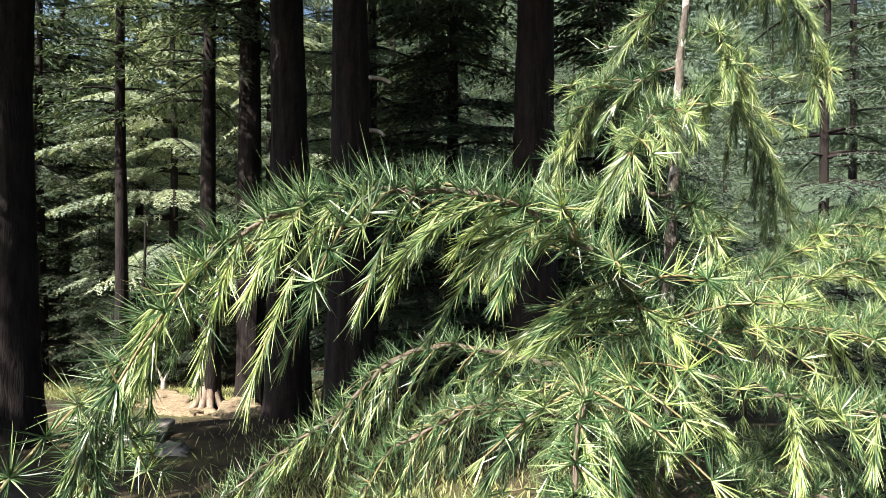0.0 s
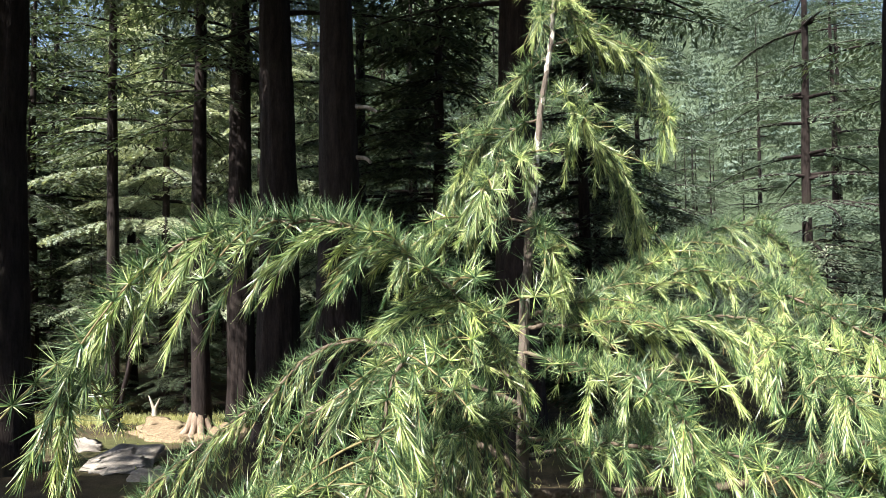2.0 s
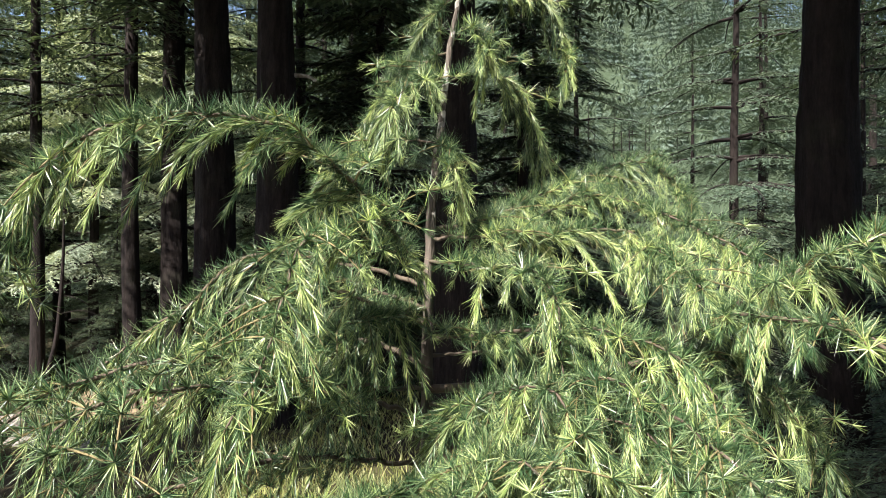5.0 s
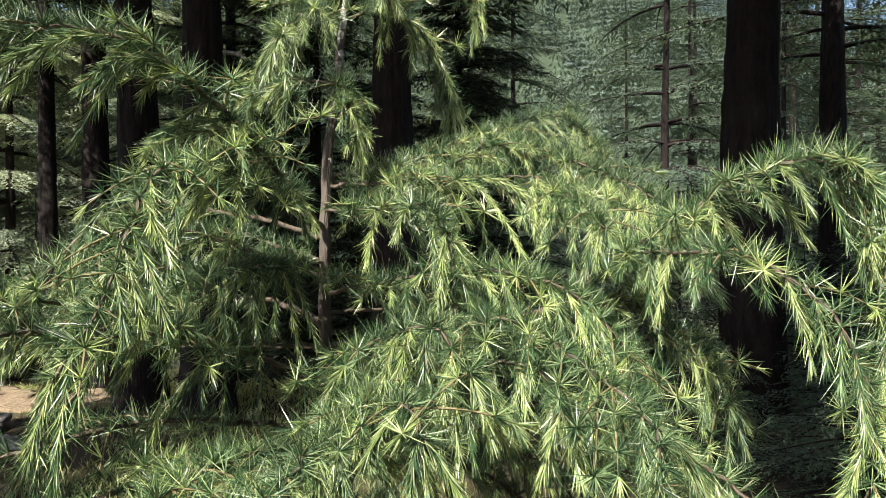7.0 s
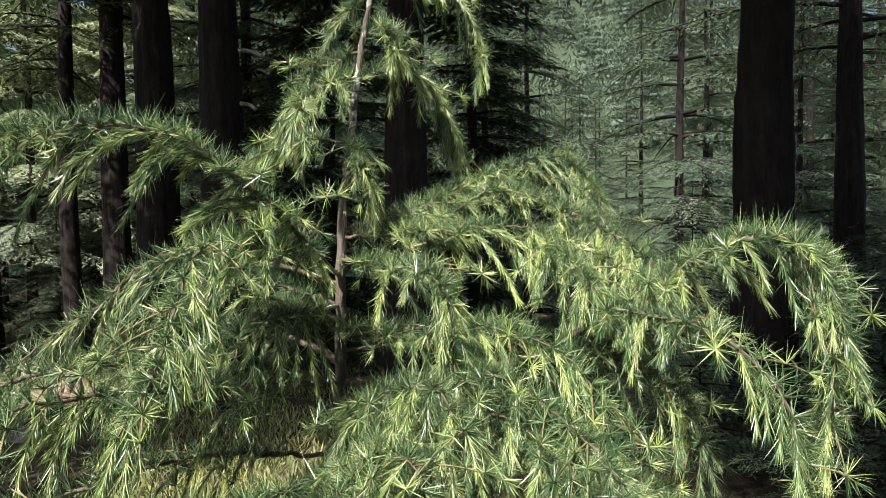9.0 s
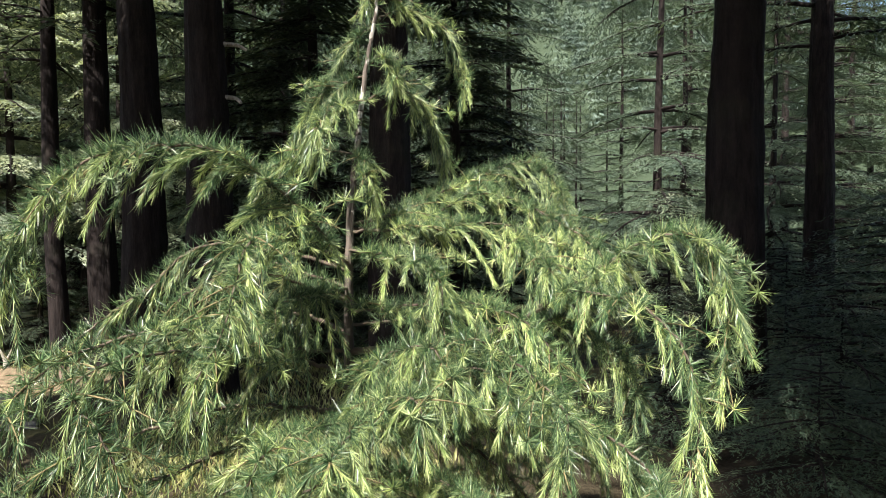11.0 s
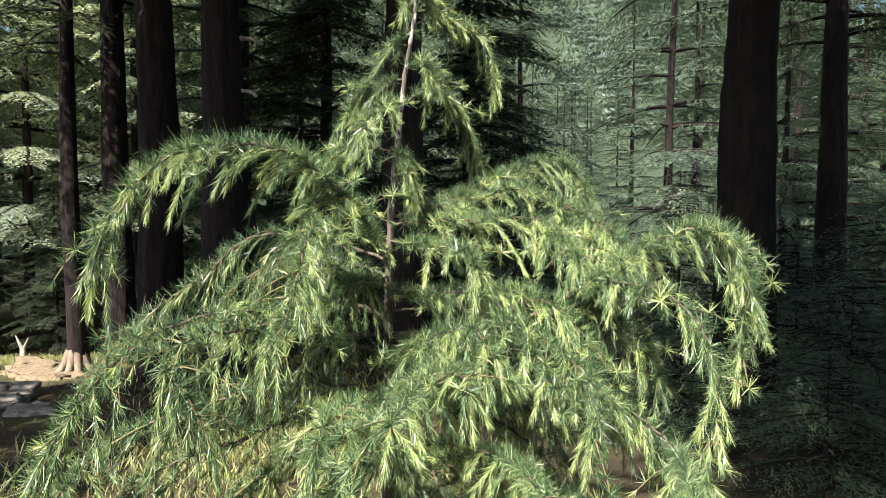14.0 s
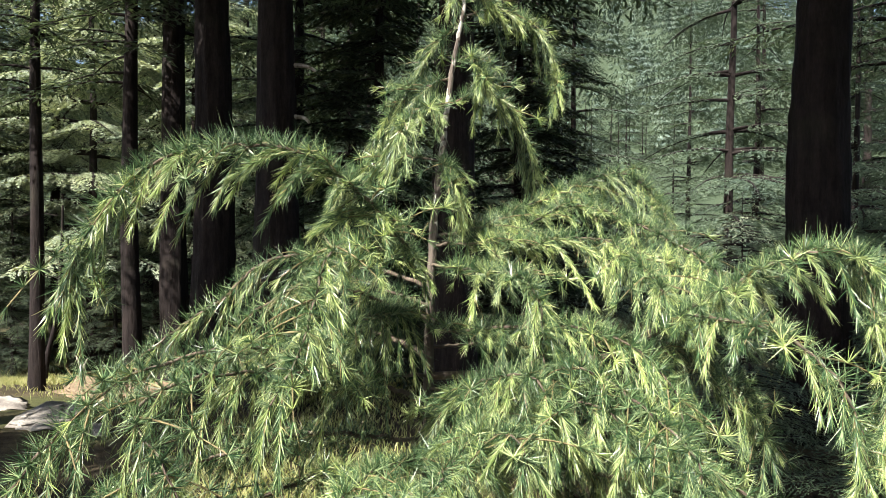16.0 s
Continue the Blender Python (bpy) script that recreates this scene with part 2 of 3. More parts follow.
# ---- forest trees ----
def wood_and_crown(seed, height, base, radius, r_foot, blade, per_metre, spacing=0.33, droop=0.10, lean=0.0, mats=(BARK, DEODAR), sides=12, rings=26, limbs=2, fine=99.0, level=0.15, tilt=0.28, leafy=0.3):
    """Meshes of a deodar: a trunk with its limbs, and a crown of flat drooping sprays."""
    rng = np.random.default_rng(seed)
    wood, crown = Geo(), Geo()
    zs = np.linspace(-0.6, height, rings)
    line = np.stack([lean * zs + 0.02 * np.sin(zs * 0.9 + seed), 0.02 * np.cos(zs * 0.7 + seed), zs], 1)
    ang = np.linspace(0, 2 * np.pi, sides, endpoint=False)
    rad = r_foot * (1 - 0.93 * np.clip(zs / height, 0, 1) ** 1.15) + 0.45 * r_foot * np.exp(-np.clip(zs + 0.3, 0, 9) / 0.35)
    furrow = 1 + 0.045 * np.sin(ang[None] * 9 + 2.2 * np.sin(zs[:, None] * 1.3 + seed)) + 0.03 * np.sin(ang[None] * 17 + zs[:, None] * 2.0) + 0.02 * rng.normal(size=(len(zs), len(ang)))
    rr = rad[:, None] * furrow
    v = line[:, None] + np.stack([rr * np.cos(ang), rr * np.sin(ang), np.zeros_like(rr)], -1)
    i, k = np.meshgrid(np.arange(len(zs) - 1), np.arange(sides), indexing="ij")
    k2 = (k + 1) % sides
    wood.add(v.reshape(-1, 3), np.stack([i * sides + k, i * sides + k2, (i + 1) * sides + k2, (i + 1) * sides + k], -1).reshape(-1, 4))
    z = base
    while z < height - 0.15:
        f = (z - base) / (height - base)
        for _ in range(rng.integers(limbs, limbs + 3)):
            az = rng.uniform(0, 2 * np.pi)
            reach = radius * (1 - f) ** 0.75 * rng.uniform(0.6, 1.1) * (0.75 + 0.5 * min(1, f * 4)) + 0.12
            out = np.array([np.cos(az), np.sin(az), 0.0])
            side = np.array([-np.sin(az), np.cos(az), 0.0])
            s = np.linspace(0, 1, 7)
            swing = rng.normal() * 0.12 * reach
            p = np.array([lean * z, 0, z + rng.uniform(-level, level)]) + out * (s * reach)[:, None] + side * (swing * s ** 2)[:, None]
            p[:, 2] += reach * (0.12 * s - (0.12 + droop) * s ** 2)
            tube(wood, p, 0.012 + 0.012 * reach, 0.004, 4)
            m = max(3, int(reach * 8))
            for u in np.linspace(0.18, 1.0, m):
                c = np.array([np.interp(u, s, p[:, q]) for q in range(3)])
                for sg in (-1, 1):
                    w = out * rng.uniform(0.35, 0.8) + side * sg
                    w = w / np.linalg.norm(w)
                    run = (0.16 + 0.34 * reach * (1 - u) * 0.6 + 0.14) * rng.uniform(0.6, 1.1)
                    cnt = max(3, int(run * per_metre * (1.0 if z < fine else 0.45)))
                    e = np.linspace(0.05, 1, cnt)
                    b = c + w * (e * run)[:, None]
                    b[:, 2] -= 0.45 * run * e ** 2
                    b += rng.normal(size=b.shape) * blade * 0.22
                    dirs = w + np.cross(w, [0, 0, 1]) * rng.uniform(-1.0, 1.0, (cnt, 1)) + np.array([0, 0, 1]) * rng.uniform(-0.6, 0.05, (cnt, 1))
                    flat = np.cross(dirs, np.array([0, 0, 1]) + rng.normal(size=(cnt, 3)) * tilt)
                    blades(crown, b, dirs, flat, blade * rng.uniform(0.7, 1.3, cnt) * (1.0 if z < fine else 1.45), blade * (leafy if z < fine else 0.5))
        z += spacing * rng.uniform(0.7, 1.3)
    return wood.mesh("trunk", [mats[0]], True), crown.mesh("crown", [mats[1]])


KINDS = {
    # tall trees with bare lower trunks, half-grown trees clothed to the ground, small ones
    "tall_a": wood_and_crown(1, 14.0, 5.6, 4.2, 0.31, 0.15, 15, 0.65, sides=30, rings=90, fine=9.0),
    "tall_b": wood_and_crown(2, 13.5, 6.8, 4.0, 0.28, 0.15, 13, 0.8, sides=30, rings=90, fine=9.0),
    "tall_c": wood_and_crown(8, 15.0, 5.9, 3.3, 0.28, 0.15, 15, 0.6, sides=30, rings=90, fine=9.0),
    # the next two kinds are only used out of view, added to cast shade
    "shade_tall_d": wood_and_crown(9, 19.0, 9.5, 4.2, 0.34, 0.32, 14, 0.65, limbs=5),
    "shade_tall_e": wood_and_crown(13, 18.0, 5.5, 4.2, 0.34, 0.32, 14, 0.65, limbs=5),
    "far_a": wood_and_crown(10, 13.0, 0.4, 2.8, 0.14, 0.075, 44, 0.60, 0.16, sides=8, rings=12, limbs=4, level=0.07, leafy=0.32),
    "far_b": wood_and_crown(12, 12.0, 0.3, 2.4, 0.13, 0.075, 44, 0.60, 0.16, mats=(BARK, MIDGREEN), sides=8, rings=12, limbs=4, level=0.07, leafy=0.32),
    # coarse kind for the unseen trees that hold back sky light
    "side": wood_and_crown(16, 13.0, 0.4, 2.8, 0.18, 0.30, 6, 0.75, 0.16, sides=8, rings=12, limbs=3, level=0.08),
    "slim": wood_and_crown(14, 13.0, 5.0, 1.7, 0.15, 0.13, 20, 0.5, 0.16, limbs=3, fine=8.0),
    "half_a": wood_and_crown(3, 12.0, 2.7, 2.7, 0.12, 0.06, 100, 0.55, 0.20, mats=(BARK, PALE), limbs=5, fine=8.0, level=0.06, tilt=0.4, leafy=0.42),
    "half_b": wood_and_crown(4, 13.0, 0.4, 2.8, 0.14, 0.06, 84, 0.52, 0.18, limbs=4, fine=8.6, level=0.06, leafy=0.30),
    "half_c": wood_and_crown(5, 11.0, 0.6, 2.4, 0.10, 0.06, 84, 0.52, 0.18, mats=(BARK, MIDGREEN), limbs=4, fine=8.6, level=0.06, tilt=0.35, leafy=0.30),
    # this one wears the darkened foliage, its shade is in the colour
    "half_d": wood_and_crown(15, 11.0, 0.8, 2.5, 0.16, 0.13, 34, 0.40, 0.18, mats=(BARK, DEODAR_SHADE), limbs=4, fine=7.0, level=0.08, tilt=0.5),
    "low_a": wood_and_crown(6, 2.3, 0.15, 1.25, 0.035, 0.06, 60, 0.14, mats=(BARK, DEODAR)),
    "low_b": wood_and_crown(7, 3.1, 0.3, 0.62, 0.03, 0.055, 30, 0.12, mats=(BARK, PALE)),
}


def deodar(kind, x, y, size=1.0, turn=0.0, wide=1.0, label="", group="forest trees"):
    root = new("deodar_tree")
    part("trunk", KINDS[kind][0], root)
    part("crown", KINDS[kind][1], root)
    root.matrix_world = pose(x, y, float(ground_z(x, y)), 0, 0, turn) @ Matrix.Diagonal((size * wide, size * wide, size, 1))
    return tagged(root, label, "tree", group)


def broken_branch(tree, turn, z, run):
    """A pale snapped branch stub on the side of a trunk."""
    g = Geo()
    tube(g, spline([(0.20, 0, 0.05), (0.27 + run * 0.5, -0.02, 0.03), (0.27 + run, -0.03, -0.03)], 10)[0], 0.034, 0.018, 8)
    ob = part("broken_branch", g.mesh("broken_branch", [DEADWOOD], True), tree, "pale snapped branch stub")
    ob.matrix_local = pose(0, 0, z, 0, 0, -turn)


def root_flare(tree):
    """Pale roots that spread from the foot of a trunk."""
    g = Geo()
    for a in (0.3, 1.2, 2.3, 3.3, 4.1, 4.7, 5.5):
        c, n = math.cos(a), math.sin(a)
        tube(g, spline([(0.08 * c, 0.08 * n, 0.42), (0.17 * c, 0.17 * n, 0.20), (0.30 * c, 0.30 * n, 0.07), (0.52 * c, 0.52 * n, -0.04)], 14)[0], 0.075, 0.03, 8)
    part("root_flare", g.mesh("root_flare", [ROOT], True), tree, "pale roots spreading over the soil")


def forest():
    big = "tall dark deodar with a thick furrowed trunk"
    # trees from (-7.0, 1.8) onwards are unseen, added to shade trunks and floor
    for kind, x, y, dia, turn in (("tall_c", -5.2, 7.0, 0.63, 10), ("tall_c", -3.83, 10.5, 0.45, 56), ("tall_c", -2.72, 9.0, 0.60, 150),
                                  ("tall_b", -1.70, 8.3, 0.61, 200), ("tall_a", 0.59, 8.4, 0.62, 250), ("tall_b", 4.285, 6.565, 0.66, 300),
                                  ("tall_a", 8.48, 11.0, 0.55, 30), ("shade_tall_e", -7.0, 1.8, 0.44, 120), ("shade_tall_d", -4.7, 1.0, 0.66, 200), ("shade_tall_d", 0.7, -1.7, 0.66, 270),
                                  ("shade_tall_e", 2.3, -0.2, 0.5, 10), ("shade_tall_d", -0.6, -3.4, 0.66, 35), ("shade_tall_e", 4.9, 1.0, 0.55, 75), ("shade_tall_e", 3.9, 2.6, 0.6, 140), ("shade_tall_e", 6.8, 3.6, 0.6, 20)):
        foot = {"tall_a": 0.62, "shade_tall_d": 0.68, "shade_tall_e": 0.68}.get(kind, 0.56)
        tree = deodar(kind, x, y, 1.0, turn, dia / foot, big)
        if (x, y) == (-1.70, 8.3):
            for z, run in ((4.35, 0.20), (3.70, 0.13)):
                broken_branch(tree, turn, z, run)
    slim = "half-grown deodar with layered drooping sprays"
    # half_d trees darken the gaps by foliage colour, standing in for shade
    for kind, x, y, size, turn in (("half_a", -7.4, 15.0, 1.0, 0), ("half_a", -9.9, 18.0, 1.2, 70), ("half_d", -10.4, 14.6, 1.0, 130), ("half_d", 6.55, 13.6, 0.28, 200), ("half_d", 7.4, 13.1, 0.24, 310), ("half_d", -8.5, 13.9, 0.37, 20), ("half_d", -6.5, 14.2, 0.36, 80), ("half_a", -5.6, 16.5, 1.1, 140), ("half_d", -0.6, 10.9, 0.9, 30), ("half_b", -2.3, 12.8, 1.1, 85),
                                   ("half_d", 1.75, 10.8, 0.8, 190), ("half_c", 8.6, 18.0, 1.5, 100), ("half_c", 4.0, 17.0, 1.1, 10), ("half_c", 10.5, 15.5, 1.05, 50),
                                   ("half_b", 13.5, 17.5, 1.1, 170), ("half_b", -11.5, 17.0, 1.1, 260),
                                   ("half_b", 2.6, 15.0, 0.8, 280), ("half_b", -12.5, 15.0, 1.0, 200), ("half_b", -1.6, 15.5, 1.0, 320)):
        deodar(kind, x, y, size, turn, 1.0, slim)
    root_flare(deodar("slim", -4.42, 10.3, 1.0, 30, 1.0, "slim deodar with a pale flared root base"))
    deodar("slim", -6.3, 11.0, 1.0, 100, 0.8, "slim dark deodar with a bare lower trunk")
    rng = np.random.default_rng(3)
    n = 0
    while n < 44:
        x, y = rng.uniform(-34, 44), rng.uniform(21, 48)
        bearing = math.degrees(math.atan2(x, y))
        if abs(x) > y:
            continue
        # the trees stay lower where the view opens on the valley
        rise = rng.uniform(10.5, 13.5) if abs(bearing - 17) < 4 else rng.uniform(15, 19) if abs(bearing - 17) < 8 else rng.uniform(20, 28)
        size = (math.hypot(x, y) * math.tan(math.radians(rise)) + 3.0) / 13.0
        deodar("far_a" if n % 2 else "far_b", x, y, min(size, 1.6), rng.uniform(0, 360), 1.0 if size > 0.8 else 1.25, "distant deodar in a dense forest")
        n += 1
    for x, y, size in ((-3.0, 20.0, 1.1), (-6.5, 20.0, 1.2), (1.0, 20.0, 1.1), (-12.0, 22.0, 1.5), (-15.0, 25.0, 1.6), (-9.5, 24.0, 1.6), (-17.0, 22.0, 1.5), (-7.0, 26.0, 1.6), (-12.5, 30.0, 1.8), (4.6, 22.0, 0.75), (6.9, 23.0, 0.62), (8.9, 26.5, 0.66), (7.9, 31.0, 0.78), (10.2, 32.5, 0.80), (12.2, 36.0, 0.85), (5.2, 28.0, 0.95), (14.5, 21.0, 1.35), (17.5, 24.0, 1.5), (12.6, 24.5, 1.3), (20.0, 22.0, 1.5), (24.0, 30.0, 1.7), (20.5, 31.0, 1.6), (27.0, 27.0, 1.6)):
        deodar("far_a" if x < 0 else "far_b", x, y, size, 40 * x, 1.0, "distant deodar in a dense forest")
    # unseen trees, added around the clearing to block sky light and sun
    for x, y, size in ((-12.0, -1.5, 0.8), (-6.6, -1.2, 0.75), (-3.2, -13.5, 0.8), (-13.5, -9.0, 0.7), (0.8, -9.0, 0.8), (4.2, -6.5, 0.8), (7.5, -4.0, 0.85), (9.5, 0.0, 0.9), (10.5, 4.2, 0.9), (2.6, -12.0, 0.9), (8.5, -9.0, 0.9), (-8.5, -15.0, 0.8), (-16.0, 4.0, 0.9), (13.5, 7.0, 0.9)):
        deodar("side", x, y, size, 50 * x, 1.0, "unseen deodar added beside the clearing to block light")
    deodar("low_b", 6.08, 12.0, 1.15, 0, 1.0, "slender pale green deodar sapling", "saplings")
    for x, y, size, turn in ((2.9, 3.3, 0.36, 60), (3.6, 2.9, 0.45, 10), (2.6, 4.6, 0.42, 250), (4.4, 3.2, 0.6, 170), (5.6, 5.4, 0.95, 0), (3.9, 4.4, 0.55, 120), (6.6, 6.8, 1.1, 220), (7.5, 5.0, 1.0, 40), (4.9, 4.1, 0.7, 56), (5.6, 7.6, 0.8, 160), (3.4, 6.4, 0.5, 200)):
        deodar("low_a", x, y, size, turn, 1.25, "low shaded young deodar with dark sprays", "saplings")


def far_woods():
    """The wooded slope across the valley: many small conifers in one object."""
    rng = np.random.default_rng(11)
    g = Geo()
    count = 0
    while count < 640:
        near = count < 300
        y = rng.uniform(75, 150) if near else rng.uniform(140, 300)
        x = y * math.tan(math.radians(rng.uniform(-12, 46)))
        h = rng.uniform(8, 19)
        m = 620 if near else 220
        f = (np.floor(rng.uniform(0, 1, m) ** 1.25 * 17) + rng.uniform(0, 0.35, m)) / 17.4
        a = rng.uniform(0, 2 * np.pi, m)
        r = (1 - f) * h * 0.17 * rng.uniform(0.05, 0.9, m) ** 0.7 * (0.8 + 0.25 * np.sin(a * 3 + count))
        out = np.stack([np.cos(a), np.sin(a), rng.uniform(-0.8, -0.3, m)], 1)
        base = np.stack([x + r * np.cos(a), y + r * np.sin(a), float(ground_z(x, y)) + h * (0.05 + 0.95 * f) - 0.25 * r], 1)
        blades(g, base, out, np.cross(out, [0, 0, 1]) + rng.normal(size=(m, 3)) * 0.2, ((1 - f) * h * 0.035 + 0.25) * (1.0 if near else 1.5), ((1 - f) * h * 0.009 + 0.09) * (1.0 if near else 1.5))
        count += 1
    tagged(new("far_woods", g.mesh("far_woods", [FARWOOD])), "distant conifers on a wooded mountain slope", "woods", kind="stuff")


# ---- things on the forest floor ----
def lump(name, x, y, size, seed, mat, label, category, sink=0.35):
    """A weathered stone: a sphere squeezed, dented and sunk into the ground."""
    rng = random.Random(seed)
    bm = bmesh.new()
    bmesh.ops.create_icosphere(bm, subdivisions=4, radius=1.0)
    for v in bm.verts:
        n = noise.cell(v.co * 1.6 + Vector((seed * 7.1, 0, 0))) * 0.28 + noise.noise(v.co * 2.6 + Vector((0, seed * 3.3, 0))) * 0.28 + noise.noise(v.co * 9.0) * 0.06
        v.co *= 1 + n
        v.co.z = min(v.co.z, 0.62 + 0.1 * noise.noise(v.co * 2.0))
        v.co = Vector((v.co.x * size[0], v.co.y * size[1], v.co.z * size[2]))
    me = bpy.data.meshes.new(name)
    bm.to_mesh(me)
    bm.free()
    me.materials.append(mat)
    me.polygons.foreach_set("use_smooth", [True] * len(me.polygons))
    ob = new(name, me)
    ob.matrix_world = pose(x, y, float(ground_z(x, y)) + size[2] * (0.6 - sink), rng.uniform(-6, 6), rng.uniform(-6, 6), rng.uniform(0, 360))
    return tagged(ob, label, category, "stones by the path")


def stump(x, y):
    """A pale forked snag."""
    g = Geo()
    tube(g, spline([(0, 0, -0.1), (0.01, 0, 0.12), (0.0, 0.01, 0.26)], 14)[0], 0.075, 0.05, 10)
    tube(g, spline([(0.0, 0.01, 0.2), (-0.05, 0, 0.34), (-0.12, 0.0, 0.5)], 12)[0], 0.045, 0.010, 8)
    tube(g, spline([(0.0, 0.01, 0.2), (0.06, 0, 0.32), (0.10, 0.02, 0.44)], 12)[0], 0.040, 0.008, 8)
    ob = new("snag", g.mesh("snag", [DEADWOOD], True))
    ob.matrix_world = pose(x, y, float(ground_z(x, y)))
    tagged(ob, "small pale forked dead snag on the forest floor", "dead wood")


def slim_trunk(x, y):
    """A thin bare stem that leans."""
    g = Geo()
    tube(g, spline([(0, 0, -0.1), (0.06, 0, 0.5), (0.22, 0.0, 1.2), (0.3, 0.05, 2.4), (0.36, 0.0, 3.4)], 40)[0], 0.055, 0.02, 10)
    for z, a in ((1.6, 0.4), (2.0, 2.5), (2.5, 4.4), (2.9, 1.4), (3.2, 3.3)):
        tube(g, spline([(0.25, 0, z), (0.25 + 0.4 * math.cos(a), 0.4 * math.sin(a), z + 0.05), (0.25 + 0.8 * math.cos(a), 0.8 * math.sin(a), z - 0.1)], 10)[0], 0.012, 0.004, 5)
    ob = new("bare_stem", g.mesh("bare_stem", [BARK], True))
    ob.matrix_world = pose(x, y, float(ground_z(x, y)))
    tagged(ob, "thin dark leaning stem of a bare young tree", "tree")


def grass():
    """Short grass where the sun reaches the floor."""
    rng = np.random.default_rng(31)
    g = Geo()
    for cx, cy, sx, sy, n in ((-7.6, 12.9, 1.8, 0.7, 9000), (-1.3, 10.4, 1.1, 1.3, 4200), (-0.9, 6.6, 0.8, 1.4, 2600), (-0.6, 4.5, 0.8, 0.6, 2600), (-4.0, 11.4, 1.3, 0.7, 2200), (6.5, 13.0, 2.0, 1.5, 2500)):
        x, y = cx + rng.normal(size=n) * sx, cy + rng.normal(size=n) * sy
        w = np.stack([rng.normal(size=n) * 0.45, rng.normal(size=n) * 0.45, np.ones(n)], 1)
        blades(g, np.stack([x, y, ground_z(x, y) - 0.01], 1), w, rng.normal(size=(n, 3)) * np.array([1, 1, 0.1]), rng.uniform(0.06, 0.17, n), 0.014)
    tagged(new("grass", g.mesh("grass", [GRASS])), "short dry yellow-green grass on the forest floor", "grass", kind="stuff")


def forest_floor():
    flat = "flat pale grey stone on the forest floor"
    lump("stone", -4.05, 7.5, (0.50, 0.34, 0.11), 1, STONE, flat, "stone")
    lump("stone", -3.35, 6.95, (0.24, 0.20, 0.08), 2, STONE, flat, "stone")
    lump("stone", -5.35, 8.7, (0.34, 0.24, 0.10), 4, STONE, flat, "stone")
    lump("earth_bank", -5.1, 10.5, (1.05, 0.40, 0.17), 3, SOIL, "low sunlit bank of dry tan earth", "bank")
    lump("earth_bank", -3.7, 9.7, (0.7, 0.32, 0.13), 5, SOIL, "low sunlit bank of dry tan earth", "bank")
    stump(-6.7, 13.2)
    slim_trunk(-7.1, 12.6)
    grass()


# ---- the sapling ----
RNG = np.random.default_rng(5)
TRUNK = [(0.255, 0.84, 0.0), (0.262, 0.84, 0.6), (0.267, 0.843, 1.2), (0.267, 0.843, 1.34), (0.272, 0.845, 1.52), (0.283, 0.872, 1.63), (0.292, 0.89, 1.711), (0.301, 0.91, 1.78), (0.315, 0.931, 1.858), (0.324, 0.95, 1.94)]


def rosettes(geo, p, d, rng, count, length, mat=0, up=0.6):
    """Spurs along a curve, each with a star of needles."""
    for c in rng.integers(0, len(p), count):
        axis = unit(rng.normal(size=3) + np.array([0, 0, up]) - d[c] * 0.2)
        n = rng.integers(9, 16)
        w = unit(rng.normal(size=(n, 3))) + axis * 0.9
        needles(geo, np.repeat(p[c][None], n, 0) + rng.normal(size=(n, 3)) * 0.0015, w, length * rng.uniform(0.7, 1.1, n), 0.00092, rng, mat)


def shoot(wood, leaf, start, way, length, rng, young, droop=0.9, thin=1.0):
    """A hanging shoot: a thin tan twig in a brush of needles swept towards its tip."""
    s = np.linspace(0, 1, 7)
    p = start + way * (s * length)[:, None]
    p[:, 2] -= droop * length * s ** 2
    tube(wood, p, 0.0010, 0.0005, 4, 1)
    d = unit(np.gradient(p, axis=0))
    fresh = 0.8 if rng.uniform() < young else 0.18
    few, many, tuft = int(length * 330 * thin), int((18 + length * 1700) * thin), int(18 * thin)
    for n, u, spread, size, share in ((few, rng.uniform(0.0, 0.85, few), (0.6, 1.4), (0.014, 0.025), fresh * 0.4),
                                      (many, rng.uniform(0.06, 1.0, many), (0.15, 0.52), (0.013, 0.023), fresh),
                                      (tuft, rng.uniform(0.88, 1.0, tuft), (0.05, 0.40), (0.011, 0.018), fresh)):
        if not n:
            continue
        c = np.stack([np.interp(u, s, p[:, k]) for k in range(3)], 1)
        dd = np.stack([np.interp(u, s, d[:, k]) for k in range(3)], 1)
        r = rng.normal(size=(n, 3))
        r = unit(r - dd * (r * dd).sum(1, keepdims=True))
        w = dd + r * rng.uniform(*spread, n)[:, None]
        ln = rng.uniform(*size, n)
        new_growth = rng.uniform(size=n) < share
        for flag, mat in ((new_growth, 1), (~new_growth, 0)):
            needles(leaf, c[flag], w[flag], ln[flag], 0.00095, rng, mat, 0.08)


